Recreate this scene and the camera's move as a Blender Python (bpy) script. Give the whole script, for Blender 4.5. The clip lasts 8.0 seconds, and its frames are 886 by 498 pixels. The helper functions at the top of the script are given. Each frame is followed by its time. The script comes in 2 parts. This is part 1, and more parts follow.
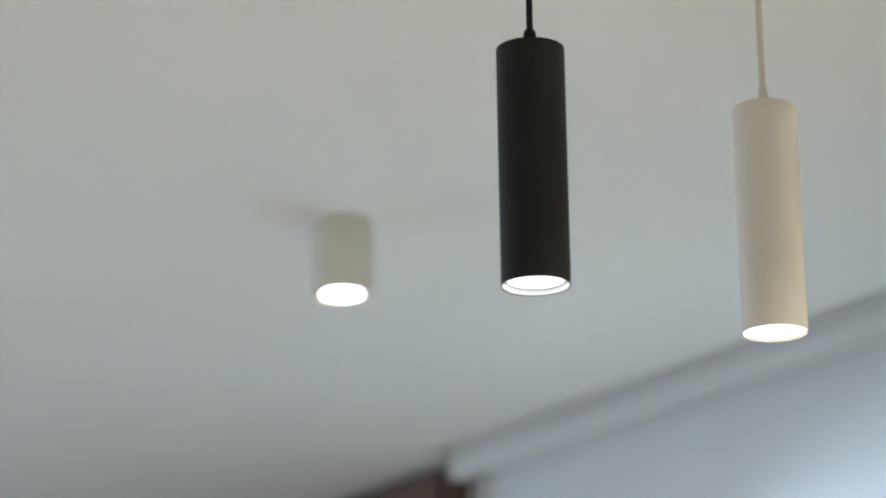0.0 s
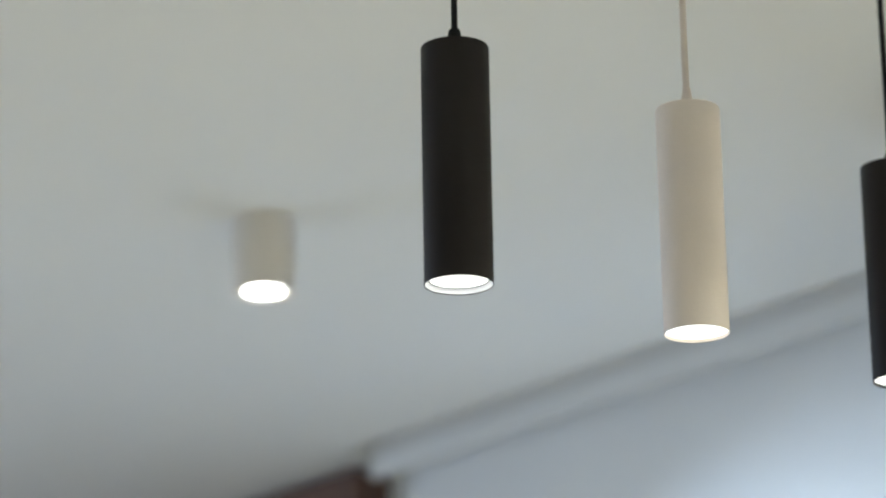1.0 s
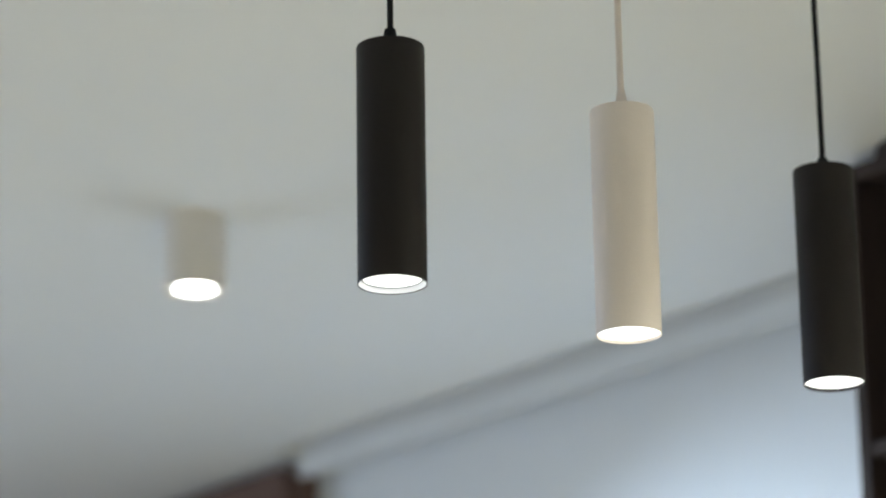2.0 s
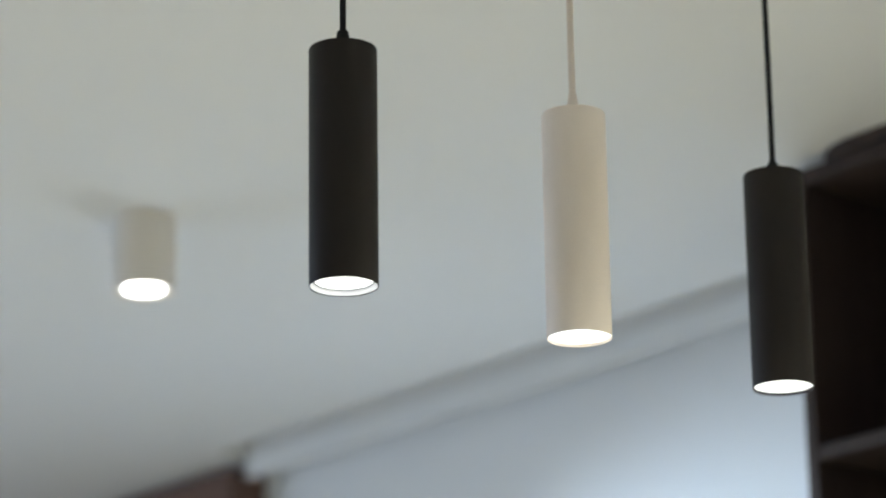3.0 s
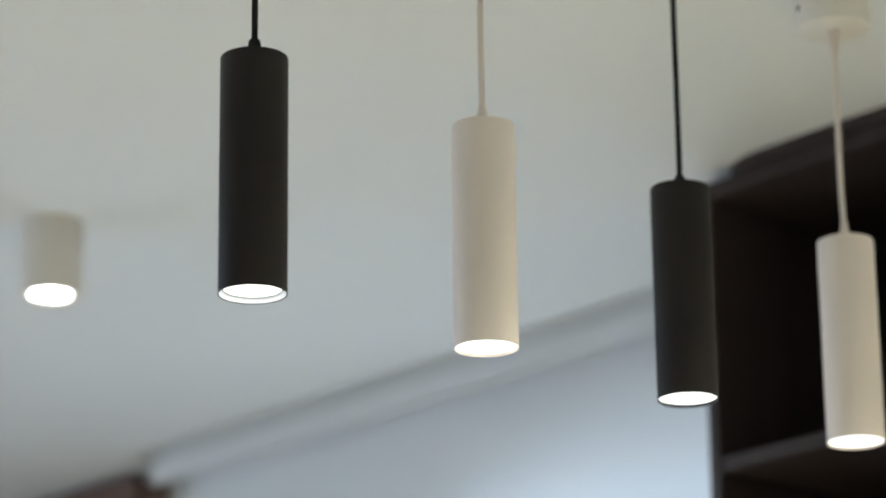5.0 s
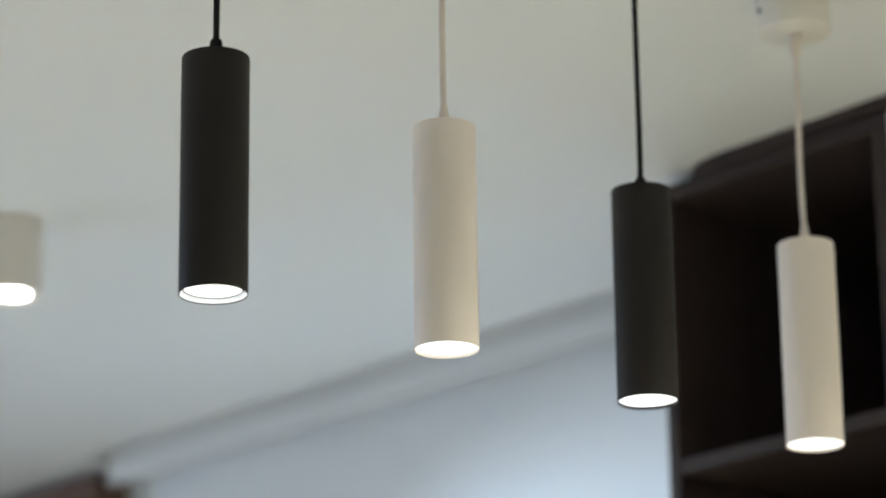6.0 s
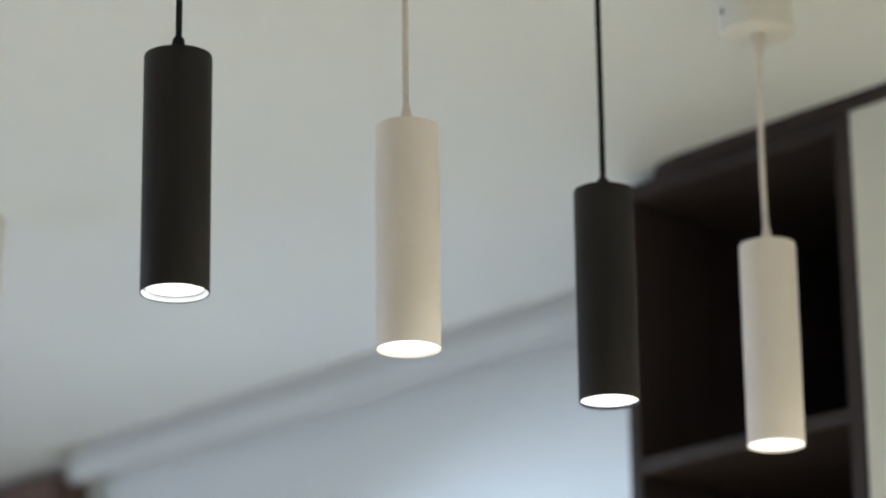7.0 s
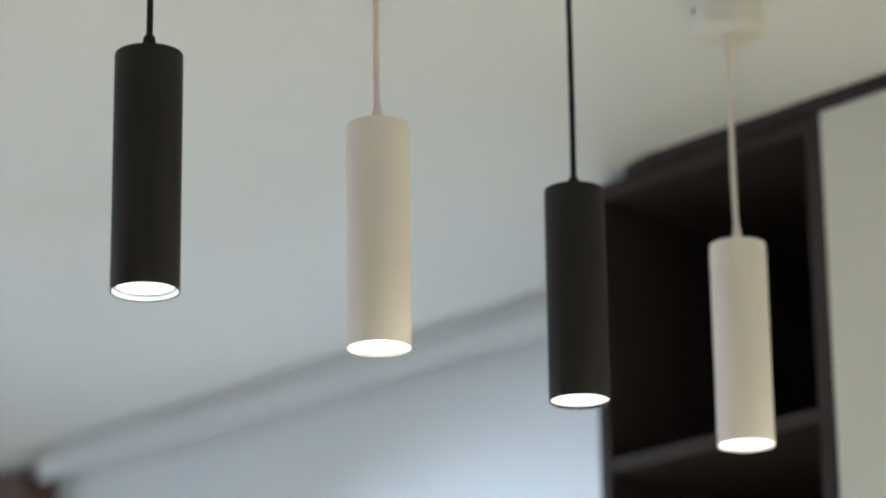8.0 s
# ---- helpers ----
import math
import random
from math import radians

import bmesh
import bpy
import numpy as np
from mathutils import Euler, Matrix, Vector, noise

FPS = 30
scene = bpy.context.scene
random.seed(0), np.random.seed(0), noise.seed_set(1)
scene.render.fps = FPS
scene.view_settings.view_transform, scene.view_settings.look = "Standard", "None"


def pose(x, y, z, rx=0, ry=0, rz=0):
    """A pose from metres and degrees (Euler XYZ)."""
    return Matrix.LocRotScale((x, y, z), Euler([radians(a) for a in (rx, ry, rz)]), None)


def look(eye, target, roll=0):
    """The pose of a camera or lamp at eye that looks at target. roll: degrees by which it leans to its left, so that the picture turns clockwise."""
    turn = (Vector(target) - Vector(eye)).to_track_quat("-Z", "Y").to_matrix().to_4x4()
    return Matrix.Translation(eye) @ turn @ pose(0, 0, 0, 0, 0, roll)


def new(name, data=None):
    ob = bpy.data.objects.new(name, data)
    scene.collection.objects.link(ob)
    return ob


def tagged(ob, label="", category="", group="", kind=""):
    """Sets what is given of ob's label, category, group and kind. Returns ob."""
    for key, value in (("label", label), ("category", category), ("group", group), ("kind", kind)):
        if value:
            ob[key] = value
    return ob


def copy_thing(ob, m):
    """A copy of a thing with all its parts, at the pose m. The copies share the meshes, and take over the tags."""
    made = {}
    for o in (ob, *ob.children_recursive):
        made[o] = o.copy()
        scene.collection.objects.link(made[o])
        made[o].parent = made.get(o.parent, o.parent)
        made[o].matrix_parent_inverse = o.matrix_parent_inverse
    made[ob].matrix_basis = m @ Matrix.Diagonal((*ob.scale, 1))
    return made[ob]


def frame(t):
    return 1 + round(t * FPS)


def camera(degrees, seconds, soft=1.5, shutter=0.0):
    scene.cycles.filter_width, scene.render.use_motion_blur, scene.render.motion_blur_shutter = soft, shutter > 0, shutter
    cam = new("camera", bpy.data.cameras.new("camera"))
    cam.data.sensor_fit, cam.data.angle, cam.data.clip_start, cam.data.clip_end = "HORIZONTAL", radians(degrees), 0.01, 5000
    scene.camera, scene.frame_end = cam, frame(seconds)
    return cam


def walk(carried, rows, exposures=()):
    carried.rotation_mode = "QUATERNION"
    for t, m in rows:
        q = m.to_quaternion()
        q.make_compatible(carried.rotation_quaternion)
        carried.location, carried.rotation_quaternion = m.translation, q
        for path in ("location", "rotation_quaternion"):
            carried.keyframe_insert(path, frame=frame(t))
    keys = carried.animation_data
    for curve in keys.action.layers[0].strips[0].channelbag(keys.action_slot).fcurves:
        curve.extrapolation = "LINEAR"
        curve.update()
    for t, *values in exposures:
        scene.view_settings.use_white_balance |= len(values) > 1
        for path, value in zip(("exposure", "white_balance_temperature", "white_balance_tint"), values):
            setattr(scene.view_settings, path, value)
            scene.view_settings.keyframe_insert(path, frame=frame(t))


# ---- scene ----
# A long lens on a tripod pans along a row of four pendant lamps in a showroom.
# x runs along the cabinet wall, y towards it, z up.

# ---- camera ----
cam = camera(16.588, 8.0, soft=1.9)
cam.data.dof.use_dof = True
cam.data.dof.focus_distance = 2.74
cam.data.dof.aperture_fstop = 3.5

PATH = [  # seconds, x, y, z, pitch, lean, yaw
    (0.0, 0.0021, 0.0229, 1.4487, 17.675, 0.910, 54.431),
    (0.5, 0.0017, 0.0216, 1.4498, 17.623, 0.944, 53.595),
    (1.0, 0.0005, 0.0201, 1.4496, 17.605, 0.948, 52.839),
    (1.5, -0.0007, 0.0181, 1.4490, 17.593, 0.882, 52.081),
    (3.0, -0.0022, 0.0105, 1.4507, 17.564, 0.831, 50.359),
    (3.5, 0.0004, 0.0073, 1.4500, 17.592, 0.785, 49.877),
    (4.0, 0.0034, 0.0032, 1.4489, 17.623, 0.723, 49.422),
    (4.5, 0.0049, 0.0000, 1.4477, 17.670, 0.724, 48.922),
    (6.0, 0.0027, -0.0009, 1.4476, 17.724, 0.729, 47.654),
    (6.5, 0.0017, -0.0007, 1.4480, 17.715, 0.718, 47.266),
    (7.0, 0.0013, -0.0002, 1.4490, 17.686, 0.753, 46.896),
    (7.5, 0.0010, -0.0002, 1.4493, 17.672, 0.799, 46.580),
    (8.0, 0.0000, 0.0000, 1.4500, 17.651, 0.793, 46.300),
]
walk(cam, [(t, pose(x, y, z, 90 + p, 0, w) @ pose(0, 0, 0, 0, 0, -r)) for t, x, y, z, p, r, w in PATH],
     exposures=[(0.0, -0.22), (8.0, -0.12)])

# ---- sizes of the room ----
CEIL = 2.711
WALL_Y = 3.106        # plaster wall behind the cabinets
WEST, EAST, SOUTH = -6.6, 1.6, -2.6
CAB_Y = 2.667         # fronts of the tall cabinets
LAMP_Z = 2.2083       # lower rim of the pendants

# ---- light ----
world = bpy.data.worlds.new("sky")
scene.world = world
world.use_nodes = True
sky = world.node_tree.nodes.new("ShaderNodeTexSky")
sky.sky_type, sky.sun_disc = "NISHITA", False
sky.sun_elevation, sky.sun_rotation = radians(35), radians(120)
world.node_tree.nodes["Background"].inputs["Strength"].default_value = 0.1
world.node_tree.links.new(sky.outputs[0], world.node_tree.nodes["Background"].inputs["Color"])


def lamp(name, kind, m, power, colour):
    data = bpy.data.lights.new(name, kind)
    data.energy, data.color = power, colour
    ob = new(name, data)
    ob.matrix_world = m
    return ob


# daylight in the opening of the window in the west wall
day = lamp("window_daylight", "AREA", pose(WEST + 0.02, -0.4, 1.45, 0, -90, 0), 73, (0.59, 0.735, 1.0))
day.data.shape, day.data.size, day.data.size_y = "RECTANGLE", 1.5, 2.6

# ---- materials ----


def material(name, colour, rough=0.5, metal=0.0, vary=0.06, scale=3.0, grain=60.0, bump=0.05, stretch=(1, 1, 1), spec=0.5):
    """A surface with a broad and a fine unevenness in colour, gloss and relief."""
    mat = bpy.data.materials.new(name)
    mat.use_nodes = True
    nt = mat.node_tree
    bsdf = nt.nodes["Principled BSDF"]
    bsdf.inputs["Metallic"].default_value = metal
    bsdf.inputs["Specular IOR Level"].default_value = spec
    co = nt.nodes.new("ShaderNodeTexCoord")
    mp = nt.nodes.new("ShaderNodeMapping")
    mp.inputs["Scale"].default_value = stretch
    nt.links.new(co.outputs["Object"], mp.inputs["Vector"])
    big = nt.nodes.new("ShaderNodeTexNoise")
    big.inputs["Scale"].default_value, big.inputs["Detail"].default_value = scale, 3
    fine = nt.nodes.new("ShaderNodeTexNoise")
    fine.inputs["Scale"].default_value, fine.inputs["Detail"].default_value = grain, 4
    for n in (big, fine):
        nt.links.new(mp.outputs[0], n.inputs["Vector"])
    both = nt.nodes.new("ShaderNodeMath")
    both.operation = "MULTIPLY_ADD"
    both.inputs[1].default_value = 0.5
    half = nt.nodes.new("ShaderNodeMath")
    half.operation = "MULTIPLY"
    half.inputs[1].default_value = 0.5
    nt.links.new(fine.outputs["Fac"], half.inputs[0])
    nt.links.new(big.outputs["Fac"], both.inputs[0])
    nt.links.new(half.outputs[0], both.inputs[2])
    ramp = nt.nodes.new("ShaderNodeMapRange")
    ramp.inputs["From Min"].default_value, ramp.inputs["From Max"].default_value = 0.3, 0.7
    ramp.inputs["To Min"].default_value, ramp.inputs["To Max"].default_value = 1 - vary, 1 + vary
    nt.links.new(both.outputs[0], ramp.inputs["Value"])
    tint = nt.nodes.new("ShaderNodeVectorMath")
    tint.operation = "SCALE"
    tint.inputs[0].default_value = colour
    nt.links.new(ramp.outputs[0], tint.inputs["Scale"])
    nt.links.new(tint.outputs[0], bsdf.inputs["Base Color"])
    gloss = nt.nodes.new("ShaderNodeMapRange")
    gloss.inputs["To Min"].default_value, gloss.inputs["To Max"].default_value = max(rough - 0.08, 0.02), min(rough + 0.08, 1)
    nt.links.new(fine.outputs["Fac"], gloss.inputs["Value"])
    nt.links.new(gloss.outputs[0], bsdf.inputs["Roughness"])
    if bump:
        relief = nt.nodes.new("ShaderNodeBump")
        relief.inputs["Strength"].default_value, relief.inputs["Distance"].default_value = bump, 0.002
        nt.links.new(fine.outputs["Fac"], relief.inputs["Height"])
        nt.links.new(relief.outputs[0], bsdf.inputs["Normal"])
    return mat


def glowing(name, colour, strength):
    mat = bpy.data.materials.new(name)
    mat.use_nodes = True
    bsdf = mat.node_tree.nodes["Principled BSDF"]
    bsdf.inputs["Base Color"].default_value = (0.9, 0.9, 0.9, 1)
    bsdf.inputs["Emission Color"].default_value = (*colour, 1)
    bsdf.inputs["Emission Strength"].default_value = strength
    return mat


CEILING = material("ceiling paint", (0.80, 0.80, 0.78), 0.85, vary=0.02, scale=1.6, grain=180, bump=0.06)
PLASTER = material("wall paint", (0.83, 0.85, 0.86), 0.8, vary=0.025, scale=2.0, grain=150, bump=0.08)
TRIM = material("trim paint", (0.82, 0.83, 0.82), 0.6, vary=0.03, scale=3.0, grain=120, bump=0.04)
BLACK = material("black powder coat", (0.019, 0.0150, 0.0130), 0.58, spec=0.22, vary=0.12, scale=9, grain=900, bump=0.10)
CREAM = material("cream powder coat", (0.88, 0.777, 0.695), 0.5, vary=0.04, scale=9, grain=900, bump=0.08)
SPOT_PAINT = material("warm white enamel", (0.80, 0.75, 0.68), 0.5, vary=0.03, scale=9, grain=700, bump=0.05)
BLACK_CABLE = material("black cable", (0.010, 0.0095, 0.009), 0.6, spec=0.2, vary=0.1, grain=400)
CREAM_CABLE = material("cream cable", (0.74, 0.645, 0.575), 0.5, vary=0.05, grain=400)
GROOVE_SHADE = material("groove shade grey", (0.72, 0.72, 0.71), 0.6, vary=0.05, scale=4, grain=120)
ROSE = material("white rose plastic", (0.77, 0.73, 0.66), 0.45, vary=0.03)
RING = material("grey ring", (0.09, 0.09, 0.09), 0.5, vary=0.05)
LENS = glowing("lamp lens", (0.97, 1.0, 0.97), 2.0)
REFLECTOR_GLOW = glowing("reflector with own glow", (0.93, 0.97, 1.0), 0.5)
SPOT_LENS = glowing("spotlight lens", (0.97, 1.0, 0.97), 18.0)
WENGE = material("wenge board", (0.045, 0.032, 0.028), 0.55, spec=0.2, vary=0.25, scale=5, grain=40, bump=0.08, stretch=(6, 6, 0.6))
# paler than the wenge: lens glare over the dark interior is mixed into the colour
GLARE_BOARD = material("brown back board with glare", (0.10, 0.078, 0.070), 0.6, spec=0.3, vary=0.2, scale=5, grain=40, stretch=(6, 6, 0.6))
BROWN = material("brown board", (0.15, 0.092, 0.072), 0.6, spec=0.2, vary=0.2, scale=5, grain=40, bump=0.06, stretch=(6, 6, 0.6))
IVORY = material("ivory lacquer", (0.74, 0.70, 0.60), 0.4, vary=0.03, scale=2.5, grain=200, bump=0.02)
OAK = material("oak floor", (0.42, 0.38, 0.30), 0.45, vary=0.2, scale=2, grain=30, bump=0.1, stretch=(0.4, 5, 5))
FRAME = material("window frame paint", (0.8, 0.8, 0.8), 0.4, vary=0.02)
GLASS = bpy.data.materials.new("window glass")
GLASS.use_nodes = True
GLASS.node_tree.nodes["Principled BSDF"].inputs["Transmission Weight"].default_value = 1.0
GLASS.node_tree.nodes["Principled BSDF"].inputs["Roughness"].default_value = 0.0

# ---- shapes ----


def box(bm, x0, x1, y0, y1, z0, z1, bevel=0.0):
    made = bmesh.ops.create_cube(bm, size=1.0)["verts"]
    bmesh.ops.scale(bm, verts=made, vec=(x1 - x0, y1 - y0, z1 - z0))
    bmesh.ops.translate(bm, verts=made, vec=((x0 + x1) / 2, (y0 + y1) / 2, (z0 + z1) / 2))
    if bevel:
        edges = list({e for v in made for e in v.link_edges})
        bmesh.ops.bevel(bm, geom=edges, offset=bevel, segments=2, affect="EDGES")
    return bm


def turned(profile, steps=64):
    """A solid of revolution round z from rows of (radius, height); radius 0 closes it."""
    bm = bmesh.new()
    rings = []
    for r, z in profile:
        if r < 1e-6:
            rings.append([bm.verts.new((0, 0, z))])
        else:
            rings.append([bm.verts.new((r * math.cos(2 * math.pi * i / steps), r * math.sin(2 * math.pi * i / steps), z)) for i in range(steps)])
    for a, b in zip(rings, rings[1:]):
        for i in range(steps):
            j = (i + 1) % steps
            if len(a) == 1 and len(b) == 1:
                continue
            if len(a) == 1:
                bm.faces.new((a[0], b[i], b[j]))
            elif len(b) == 1:
                bm.faces.new((a[i], a[j], b[0]))
            else:
                bm.faces.new((a[i], a[j], b[j], b[i]))
    bmesh.ops.recalc_face_normals(bm, faces=bm.faces)
    return bm


def tube(points, radius, steps=14):
    """A cable along the points."""
    bm = bmesh.new()
    rings = []
    for x, y, z in points:
        rings.append([bm.verts.new((x + radius * math.cos(2 * math.pi * i / steps), y + radius * math.sin(2 * math.pi * i / steps), z)) for i in range(steps)])
    for a, b in zip(rings, rings[1:]):
        for i in range(steps):
            bm.faces.new((a[i], a[(i + 1) % steps], b[(i + 1) % steps], b[i]))
    bm.faces.new(rings[0])
    bm.faces.new(rings[-1])
    bmesh.ops.recalc_face_normals(bm, faces=bm.faces)
    return bm


def part(name, bm, mat, parent=None, label="", smooth=False, m=None):
    me = bpy.data.meshes.new(name)
    bm.to_mesh(me)
    bm.free()
    me.materials.append(mat)
    if smooth:
        me.shade_smooth()
        me.set_sharp_from_angle(angle=radians(35))
    ob = new(name, me)
    if parent:
        ob.parent = parent
    if m is not None:
        ob.matrix_basis = m
    if label:
        ob["label"] = label
    return ob


def thing(name, m, label, category, group="", kind=""):
    ob = new(name)
    ob.matrix_basis = m
    return tagged(ob, label, category, group, kind)


def structure(name, bm, mat, label, category):
    return tagged(part(name, bm, mat), label, category, kind="structure")


# ---- the room ----
structure("floor", box(bmesh.new(), WEST - 0.2, EAST + 0.2, SOUTH - 0.2, WALL_Y + 0.2, -0.12, 0), OAK, "pale oak floor of the showroom", "floor")
SLOT = (-4.225, -2.5155, 2.976, 3.0605)   # shallow groove in the ceiling near the wall
bm = bmesh.new()
box(bm, WEST - 0.2, EAST + 0.2, SOUTH - 0.2, SLOT[2], CEIL, CEIL + 0.15)
box(bm, WEST - 0.2, SLOT[0], SLOT[2], WALL_Y + 0.2, CEIL, CEIL + 0.15)
box(bm, SLOT[1], EAST + 0.2, SLOT[2], WALL_Y + 0.2, CEIL, CEIL + 0.15)
box(bm, SLOT[0], SLOT[1], SLOT[3], WALL_Y + 0.2, CEIL, CEIL + 0.15)
box(bm, SLOT[0], SLOT[1], SLOT[2], SLOT[3], CEIL + 0.032, CEIL + 0.15)
structure("ceiling", bm, CEILING, "smooth matt white painted plaster ceiling with a narrow groove", "ceiling")
structure("wall_north", box(bmesh.new(), WEST, EAST, WALL_Y, WALL_Y + 0.2, 0, CEIL - 0.0005), PLASTER, "pale cool white painted plaster wall", "wall")
structure("wall_south", box(bmesh.new(), WEST, EAST, SOUTH - 0.2, SOUTH, 0, CEIL), PLASTER, "plain white painted plaster wall", "wall")
structure("wall_east", box(bmesh.new(), EAST, EAST + 0.2, SOUTH, WALL_Y, 0, CEIL), PLASTER, "plain white painted plaster wall", "wall")
bm = bmesh.new()
W0, W1, WZ0, WZ1 = -1.7, 0.9, 0.7, 2.2
for y0, y1, z0, z1 in ((SOUTH, W0, 0, CEIL), (W1, WALL_Y, 0, CEIL), (W0, W1, 0, WZ0), (W0, W1, WZ1, CEIL)):
    box(bm, WEST - 0.2, WEST, y0, y1, z0, z1)
structure("wall_west", bm, PLASTER, "white painted plaster wall with a wide window opening", "wall")

win = thing("window_1", pose(WEST - 0.12, (W0 + W1) / 2, WZ0), "wide white framed window letting in daylight", "window", kind="structure")
bm = bmesh.new()
hw, hh = (W1 - W0) / 2, WZ1 - WZ0
for y0, y1, z0, z1 in ((-hw, -hw + 0.06, 0, hh), (hw - 0.06, hw, 0, hh), (-hw + 0.06, hw - 0.06, 0, 0.06), (-hw + 0.06, hw - 0.06, hh - 0.06, hh), (-0.04, 0.04, 0.06, hh - 0.06)):
    box(bm, -0.03, 0.03, y0, y1, z0, z1)
part("window_frame", bm, FRAME, win)
for y0, y1 in ((-hw + 0.06, -0.04), (0.04, hw - 0.06)):
    pane = part("pane", box(bmesh.new(), -0.004, 0.004, y0, y1, 0.06, hh - 0.06), GLASS, win)
    pane.visible_shadow = False

# pelmet board that hangs from the groove
structure("trim", box(bmesh.new(), SLOT[0] + 0.001, SLOT[1] - 0.001, 3.0525, 3.0603, 2.677, CEIL + 0.0315, 0.0015), TRIM, "narrow white pelmet board hanging below the ceiling", "pelmet")
# grey strip on the pelmet's top; its colour deepens the shade in the groove
structure("groove_shade", box(bmesh.new(), SLOT[0] + 0.001, SLOT[1] - 0.001, 3.0495, 3.0522, CEIL + 0.001, CEIL + 0.0315, 0.0005), GROOVE_SHADE, "grey strip painted as shade in the long ceiling groove", "trim")

# dark filler strip between the cabinets and the ceiling
bm = bmesh.new()
outline = ((-2.415, CAB_Y - 0.007), (-1.543, CAB_Y - 0.007), (-1.543, CAB_Y + 0.09), (-2.49, CAB_Y + 0.09), (-2.480, CAB_Y + 0.022), (-2.462, CAB_Y + 0.007), (-2.440, CAB_Y - 0.002))
rings = [[bm.verts.new((x, y, z)) for x, y in outline] for z in (2.695, CEIL)]
bm.faces.new(rings[0])
bm.faces.new(rings[1])
for k in range(len(outline)):
    n = (k + 1) % len(outline)
    bm.faces.new((rings[0][k], rings[0][n], rings[1][n], rings[1][k]))
bmesh.ops.recalc_face_normals(bm, faces=bm.faces)
structure("filler_strip", bm, WENGE, "dark brown filler strip between cabinets and ceiling", "trim")

# ---- tall cabinets ----


def open_cabinet():
    x0, x1, top, depth = -2.5155, -2.143, 2.694, WALL_Y - CAB_Y - 0.004
    w = x1 - x0
    cab = thing("open_cabinet", pose(x0, CAB_Y, 0), "tall dark wenge open shelf cabinet, empty, against the wall", "cabinet")
    part("side_panel", box(bmesh.new(), 0, 0.018, 0, depth, 0, top, 0.0008), WENGE, cab)
    part("side_panel", box(bmesh.new(), w - 0.023, w - 0.001, 0, depth, 0, top, 0.0008), WENGE, cab)
    part("back_panel", box(bmesh.new(), 0.018, w - 0.023, depth - 0.008, depth, 0.08, top - 0.02), GLARE_BOARD, cab)
    part("top_panel", box(bmesh.new(), 0.018, w - 0.023, 0.001, depth, top - 0.021, top, 0.0008), WENGE, cab)
    part("plinth", box(bmesh.new(), 0.018, w - 0.023, 0.03, 0.046, 0, 0.08), WENGE, cab)
    for z in (0.08, 0.53, 0.98, 1.43, 1.88, 2.318):
        part("shelf", box(bmesh.new(), 0.018, w - 0.023, 0.002, depth - 0.008, z, z + 0.018, 0.0008), WENGE, cab)
    return cab


def door_cabinet(x0, width):
    depth, top = WALL_Y - CAB_Y - 0.004, 2.6935
    cab = thing("door_cabinet", pose(x0, CAB_Y, 0), "tall cabinet with a plain ivory lacquered door", "cabinet")
    part("body", box(bmesh.new(), 0, width, 0.02, depth, 0, top - 0.003), WENGE, cab)
    part("door", box(bmesh.new(), 0.001, width - 0.002, -0.001, 0.018, 0.09, top, 0.0012), IVORY, cab, "plain ivory lacquered door")
    return cab


open_cabinet()
door_cabinet(-2.142, 0.6)

brown = thing("wall_cabinet", pose(-4.237, 3.029, 0), "tall shallow brown wood cabinet against the white wall", "cabinet")
part("body", box(bmesh.new(), -1.2, 0, 0.019, WALL_Y - 3.030, 0, CEIL - 0.020, 0.001), BROWN, brown)
for i in range(2):
    part("door", box(bmesh.new(), -0.598 - 0.6 * i, -0.6 * i, 0, 0.018, 0.08, CEIL - 0.014, 0.0015), BROWN, brown)

# ---- lamps ----
ROW = "pendant lamps in a row"


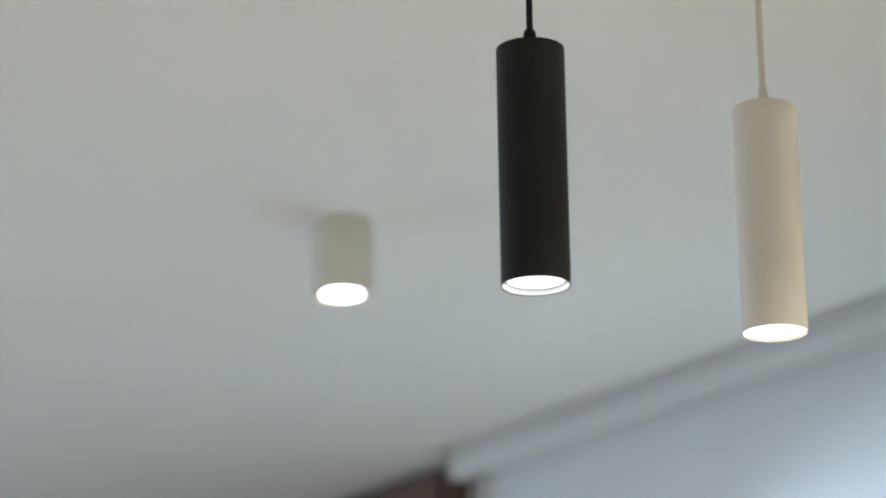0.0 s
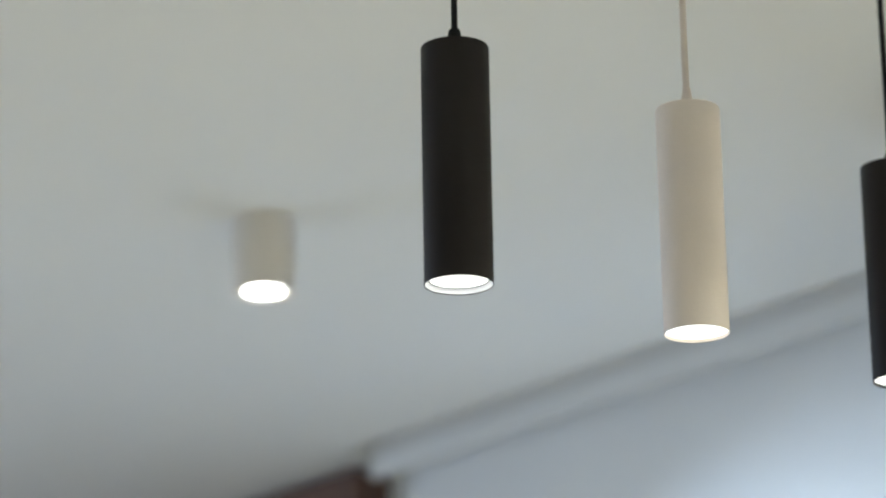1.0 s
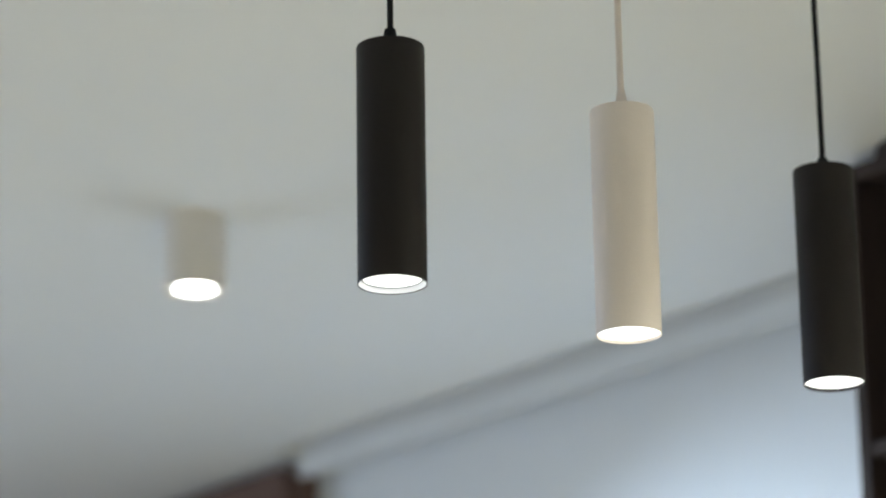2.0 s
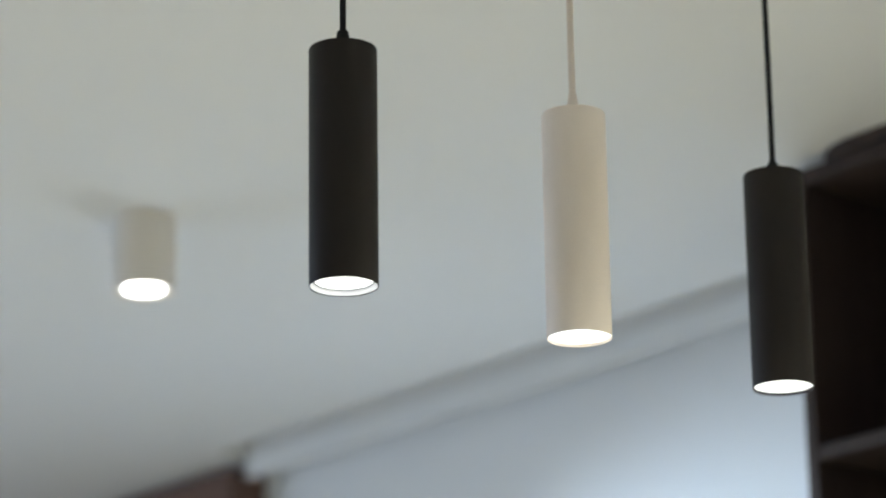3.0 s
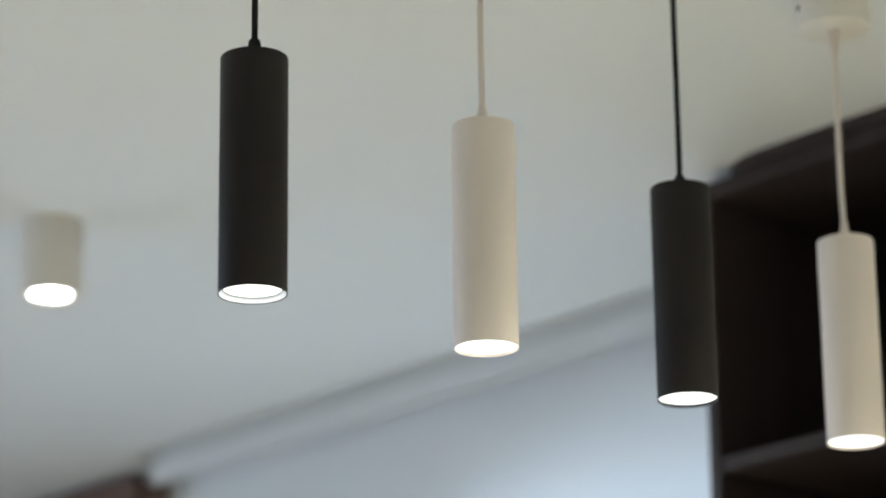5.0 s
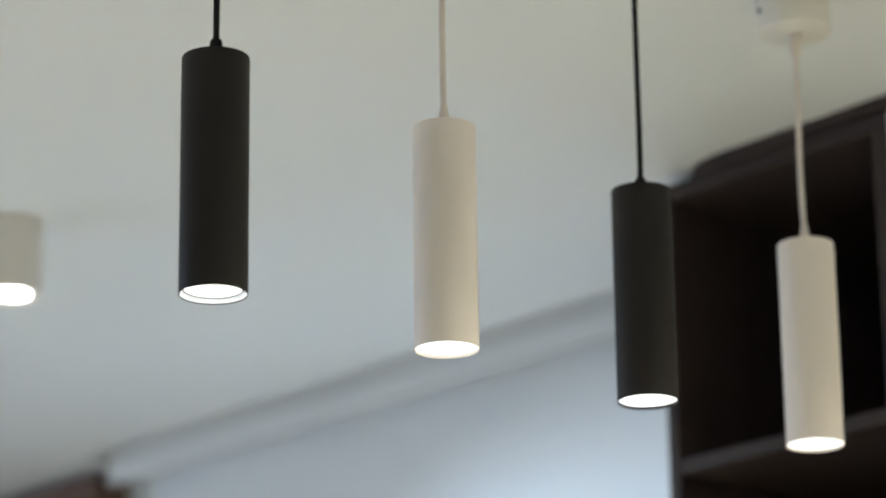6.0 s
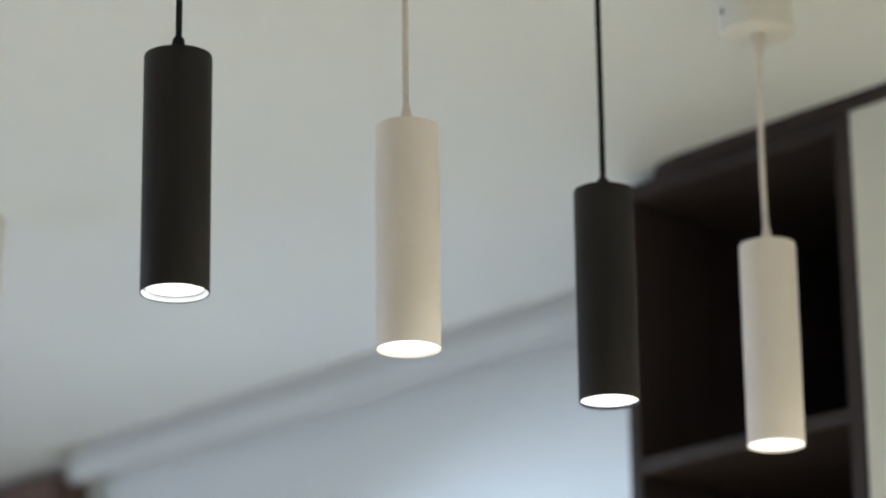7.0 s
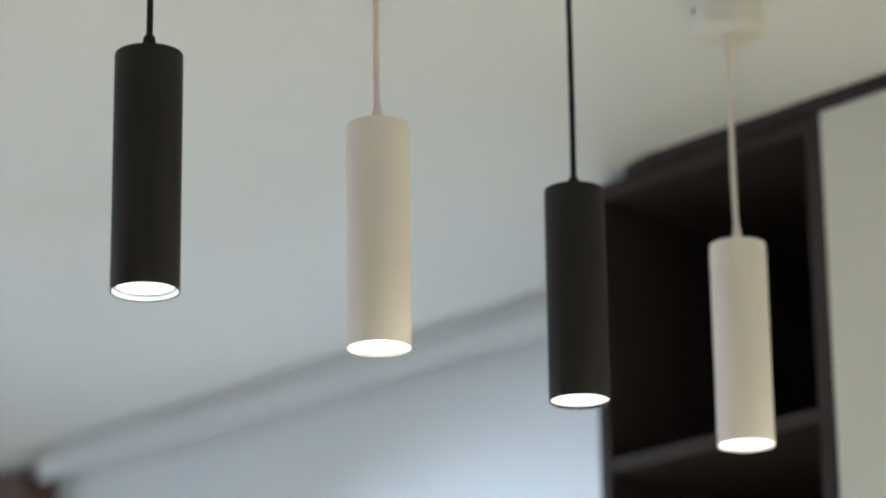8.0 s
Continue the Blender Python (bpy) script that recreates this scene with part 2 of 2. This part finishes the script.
def pendant(x, y, dark, bow, turn, h=0.2190, neck=1.0, ringed=False, drop=0.0):
    paint, wire = (BLACK, BLACK_CABLE) if dark else (CREAM, CREAM_CABLE)
    word = "matt black" if dark else "cream white"
    base = LAMP_Z - drop
    h += drop
    ob = thing("pendant_lamp", pose(x, y, base, 0, 0, turn), word + " cylinder pendant lamp, lit, hanging on a thin cable", "pendant lamp", ROW)
    shell = [(0.0290, 0.012), (0.0290, 0.0005), (0.0292, 0.0), (0.0297, 0.0), (0.03, 0.0006), (0.03, h - 0.0016), (0.0295, h - 0.0004), (0.0285, h), (0.006, h), (0.0, h)]
    body = part("body", turned(shell, 96), paint, ob, word + " metal cylinder", True)
    if ringed:
        # the ring's emission stands in for lens light on the inner wall
        part("reflector", turned([(0.0289, 0.0008), (0.0287, 0.0055), (0.0262, 0.0062), (0.0255, 0.0052), (0.0255, 0.012)], 96), REFLECTOR_GLOW, ob, "inner reflector ring, glowing in place of lens light", True)
        part("lens", turned([(0.0, 0.0046), (0.018, 0.0048), (0.0252, 0.0056), (0.0252, 0.009), (0.0, 0.009)], 96), LENS, ob, "glowing white lamp lens", True)
        # dark ring that imitates the shadow in the gap at the lens edge
        part("gap_shadow_ring", turned([(0.0250, 0.0050), (0.0254, 0.0043), (0.0264, 0.0043), (0.0268, 0.0050), (0.0268, 0.0058)], 96), RING, ob, "thin grey ring drawn as the shadow line round the lens", True)
    else:
        part("lens", turned([(0.0, 0.0026), (0.018, 0.0027), (0.0270, 0.0028), (0.0289, 0.0032), (0.0289, 0.009), (0.0, 0.009)], 96), LENS, ob, "glowing white lamp lens", True)
    cone = [(0.0, h), (0.0062, h), (0.0062, h + 0.003), (0.0056, h + 0.0135 * neck), (0.0048, h + 0.0168 * neck), (0.0, h + 0.0172 * neck)]
    if not dark:
        cone = [(0.0, h), (0.0072, h), (0.0068, h + 0.004), (0.0056, h + 0.009), (0.0043, h + 0.016), (0.0036, h + 0.021), (0.0, h + 0.0215)]
    part("collar", turned(cone, 32), wire, ob, "tapered cable gland", True)
    z0, z1 = h + 0.006, CEIL - base - 0.048
    rows = []
    for i in range(25):
        k = i / 24
        d = bow * math.sin(math.pi * k) * (1.4 - 1.6 * k)
        rows.append((d * math.cos(radians(46 - turn)), d * math.sin(radians(46 - turn)), z0 + (z1 - z0) * k))
    part("cable", tube(rows, 0.0029 if dark else 0.0031), wire, ob, smooth=True)
    top = CEIL - base
    rose = part("canopy", turned([(0.0, top - 0.045), (0.037, top - 0.045), (0.0392, top - 0.0438), (0.04, top - 0.0415), (0.04, top)], 64), BLACK if dark else ROSE, ob, word + " round ceiling rose", True)
    part("gland", turned([(0.0, top - 0.045), (0.0084, top - 0.045), (0.0076, top - 0.052), (0.0050, top - 0.069), (0.0036, top - 0.072), (0.0, top - 0.072)], 32), wire, rose, "tapered cable gland", True)
    part("screw", turned([(0.0, 0.0), (0.0034, 0.0), (0.004, 0.0006), (0.004, 0.002)], 20), RING, rose, "small dark side screw", True, pose(-0.0408, 0, top - 0.022, 0, 90, 0))
    lit = lamp("pendant_bulb", "SPOT", pose(x, y, base - 0.001), 56, (0.97, 0.97, 0.79))
    lit.data.spot_size, lit.data.spot_blend, lit.data.shadow_soft_size = radians(100), 0.6, 0.010
    return ob


pendant(-1.975, 1.534, True, 0.0003, 40, h=0.2160, ringed=True, drop=0.0018)
pendant(-1.9798, 1.8092, False, -0.0006, 75, h=0.2172)
pendant(-1.993, 2.087, True, 0.0003, 20, neck=0.75)
pendant(-2.004, 2.347, False, -0.0016, 65)

spot = thing("ceiling_spotlight", pose(-3.200, 2.148, CEIL), "cream white cylinder spotlight, lit, mounted on the ceiling", "spotlight", "ceiling spotlights")
part("body", turned([(0.0380, -0.0885), (0.0380, -0.1015), (0.0388, -0.1021), (0.0414, -0.1021), (0.0420, -0.1014), (0.0420, -0.002), (0.0412, 0.0), (0.0, 0.0)], 96), SPOT_PAINT, spot, "cream white metal cylinder", True)
part("reflector", turned([(0.0270, -0.0988), (0.0330, -0.0996), (0.0378, -0.1010), (0.0378, -0.092)], 96), SPOT_PAINT, spot, "pale inner reflector ring", True)
part("lens", turned([(0.0, -0.1002), (0.0270, -0.0992), (0.0270, -0.093), (0.0, -0.093)], 96), SPOT_LENS, spot, "glowing white lamp lens", True)

# unseen copy, added with the 385 W bulb below to brighten the right side
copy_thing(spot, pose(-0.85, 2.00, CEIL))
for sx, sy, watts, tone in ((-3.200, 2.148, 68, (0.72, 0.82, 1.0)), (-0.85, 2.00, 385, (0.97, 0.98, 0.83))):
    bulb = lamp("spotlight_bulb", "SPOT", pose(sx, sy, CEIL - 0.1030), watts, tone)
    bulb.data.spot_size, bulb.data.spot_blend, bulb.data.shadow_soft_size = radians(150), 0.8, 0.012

# a third spotlight, added out of view and tilted to make the wall glow
tilted = thing("added_wall_spot", pose(-4.1, 1.85, CEIL), "added out-of-view spotlight, cream white, tilted to brighten the wall", "spotlight")
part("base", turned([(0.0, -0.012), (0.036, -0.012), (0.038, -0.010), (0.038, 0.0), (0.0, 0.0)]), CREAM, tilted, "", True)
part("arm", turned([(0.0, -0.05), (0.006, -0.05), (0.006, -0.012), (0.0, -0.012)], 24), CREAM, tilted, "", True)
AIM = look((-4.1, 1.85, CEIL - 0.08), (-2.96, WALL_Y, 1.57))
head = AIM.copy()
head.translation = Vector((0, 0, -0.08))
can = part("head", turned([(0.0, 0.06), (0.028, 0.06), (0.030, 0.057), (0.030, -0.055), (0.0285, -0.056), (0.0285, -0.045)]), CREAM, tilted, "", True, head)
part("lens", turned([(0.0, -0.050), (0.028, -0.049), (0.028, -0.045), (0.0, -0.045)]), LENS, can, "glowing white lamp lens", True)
wash = lamp("added_wall_bulb", "SPOT", AIM @ pose(0, 0, -0.055), 212, (0.62, 0.79, 1.0))
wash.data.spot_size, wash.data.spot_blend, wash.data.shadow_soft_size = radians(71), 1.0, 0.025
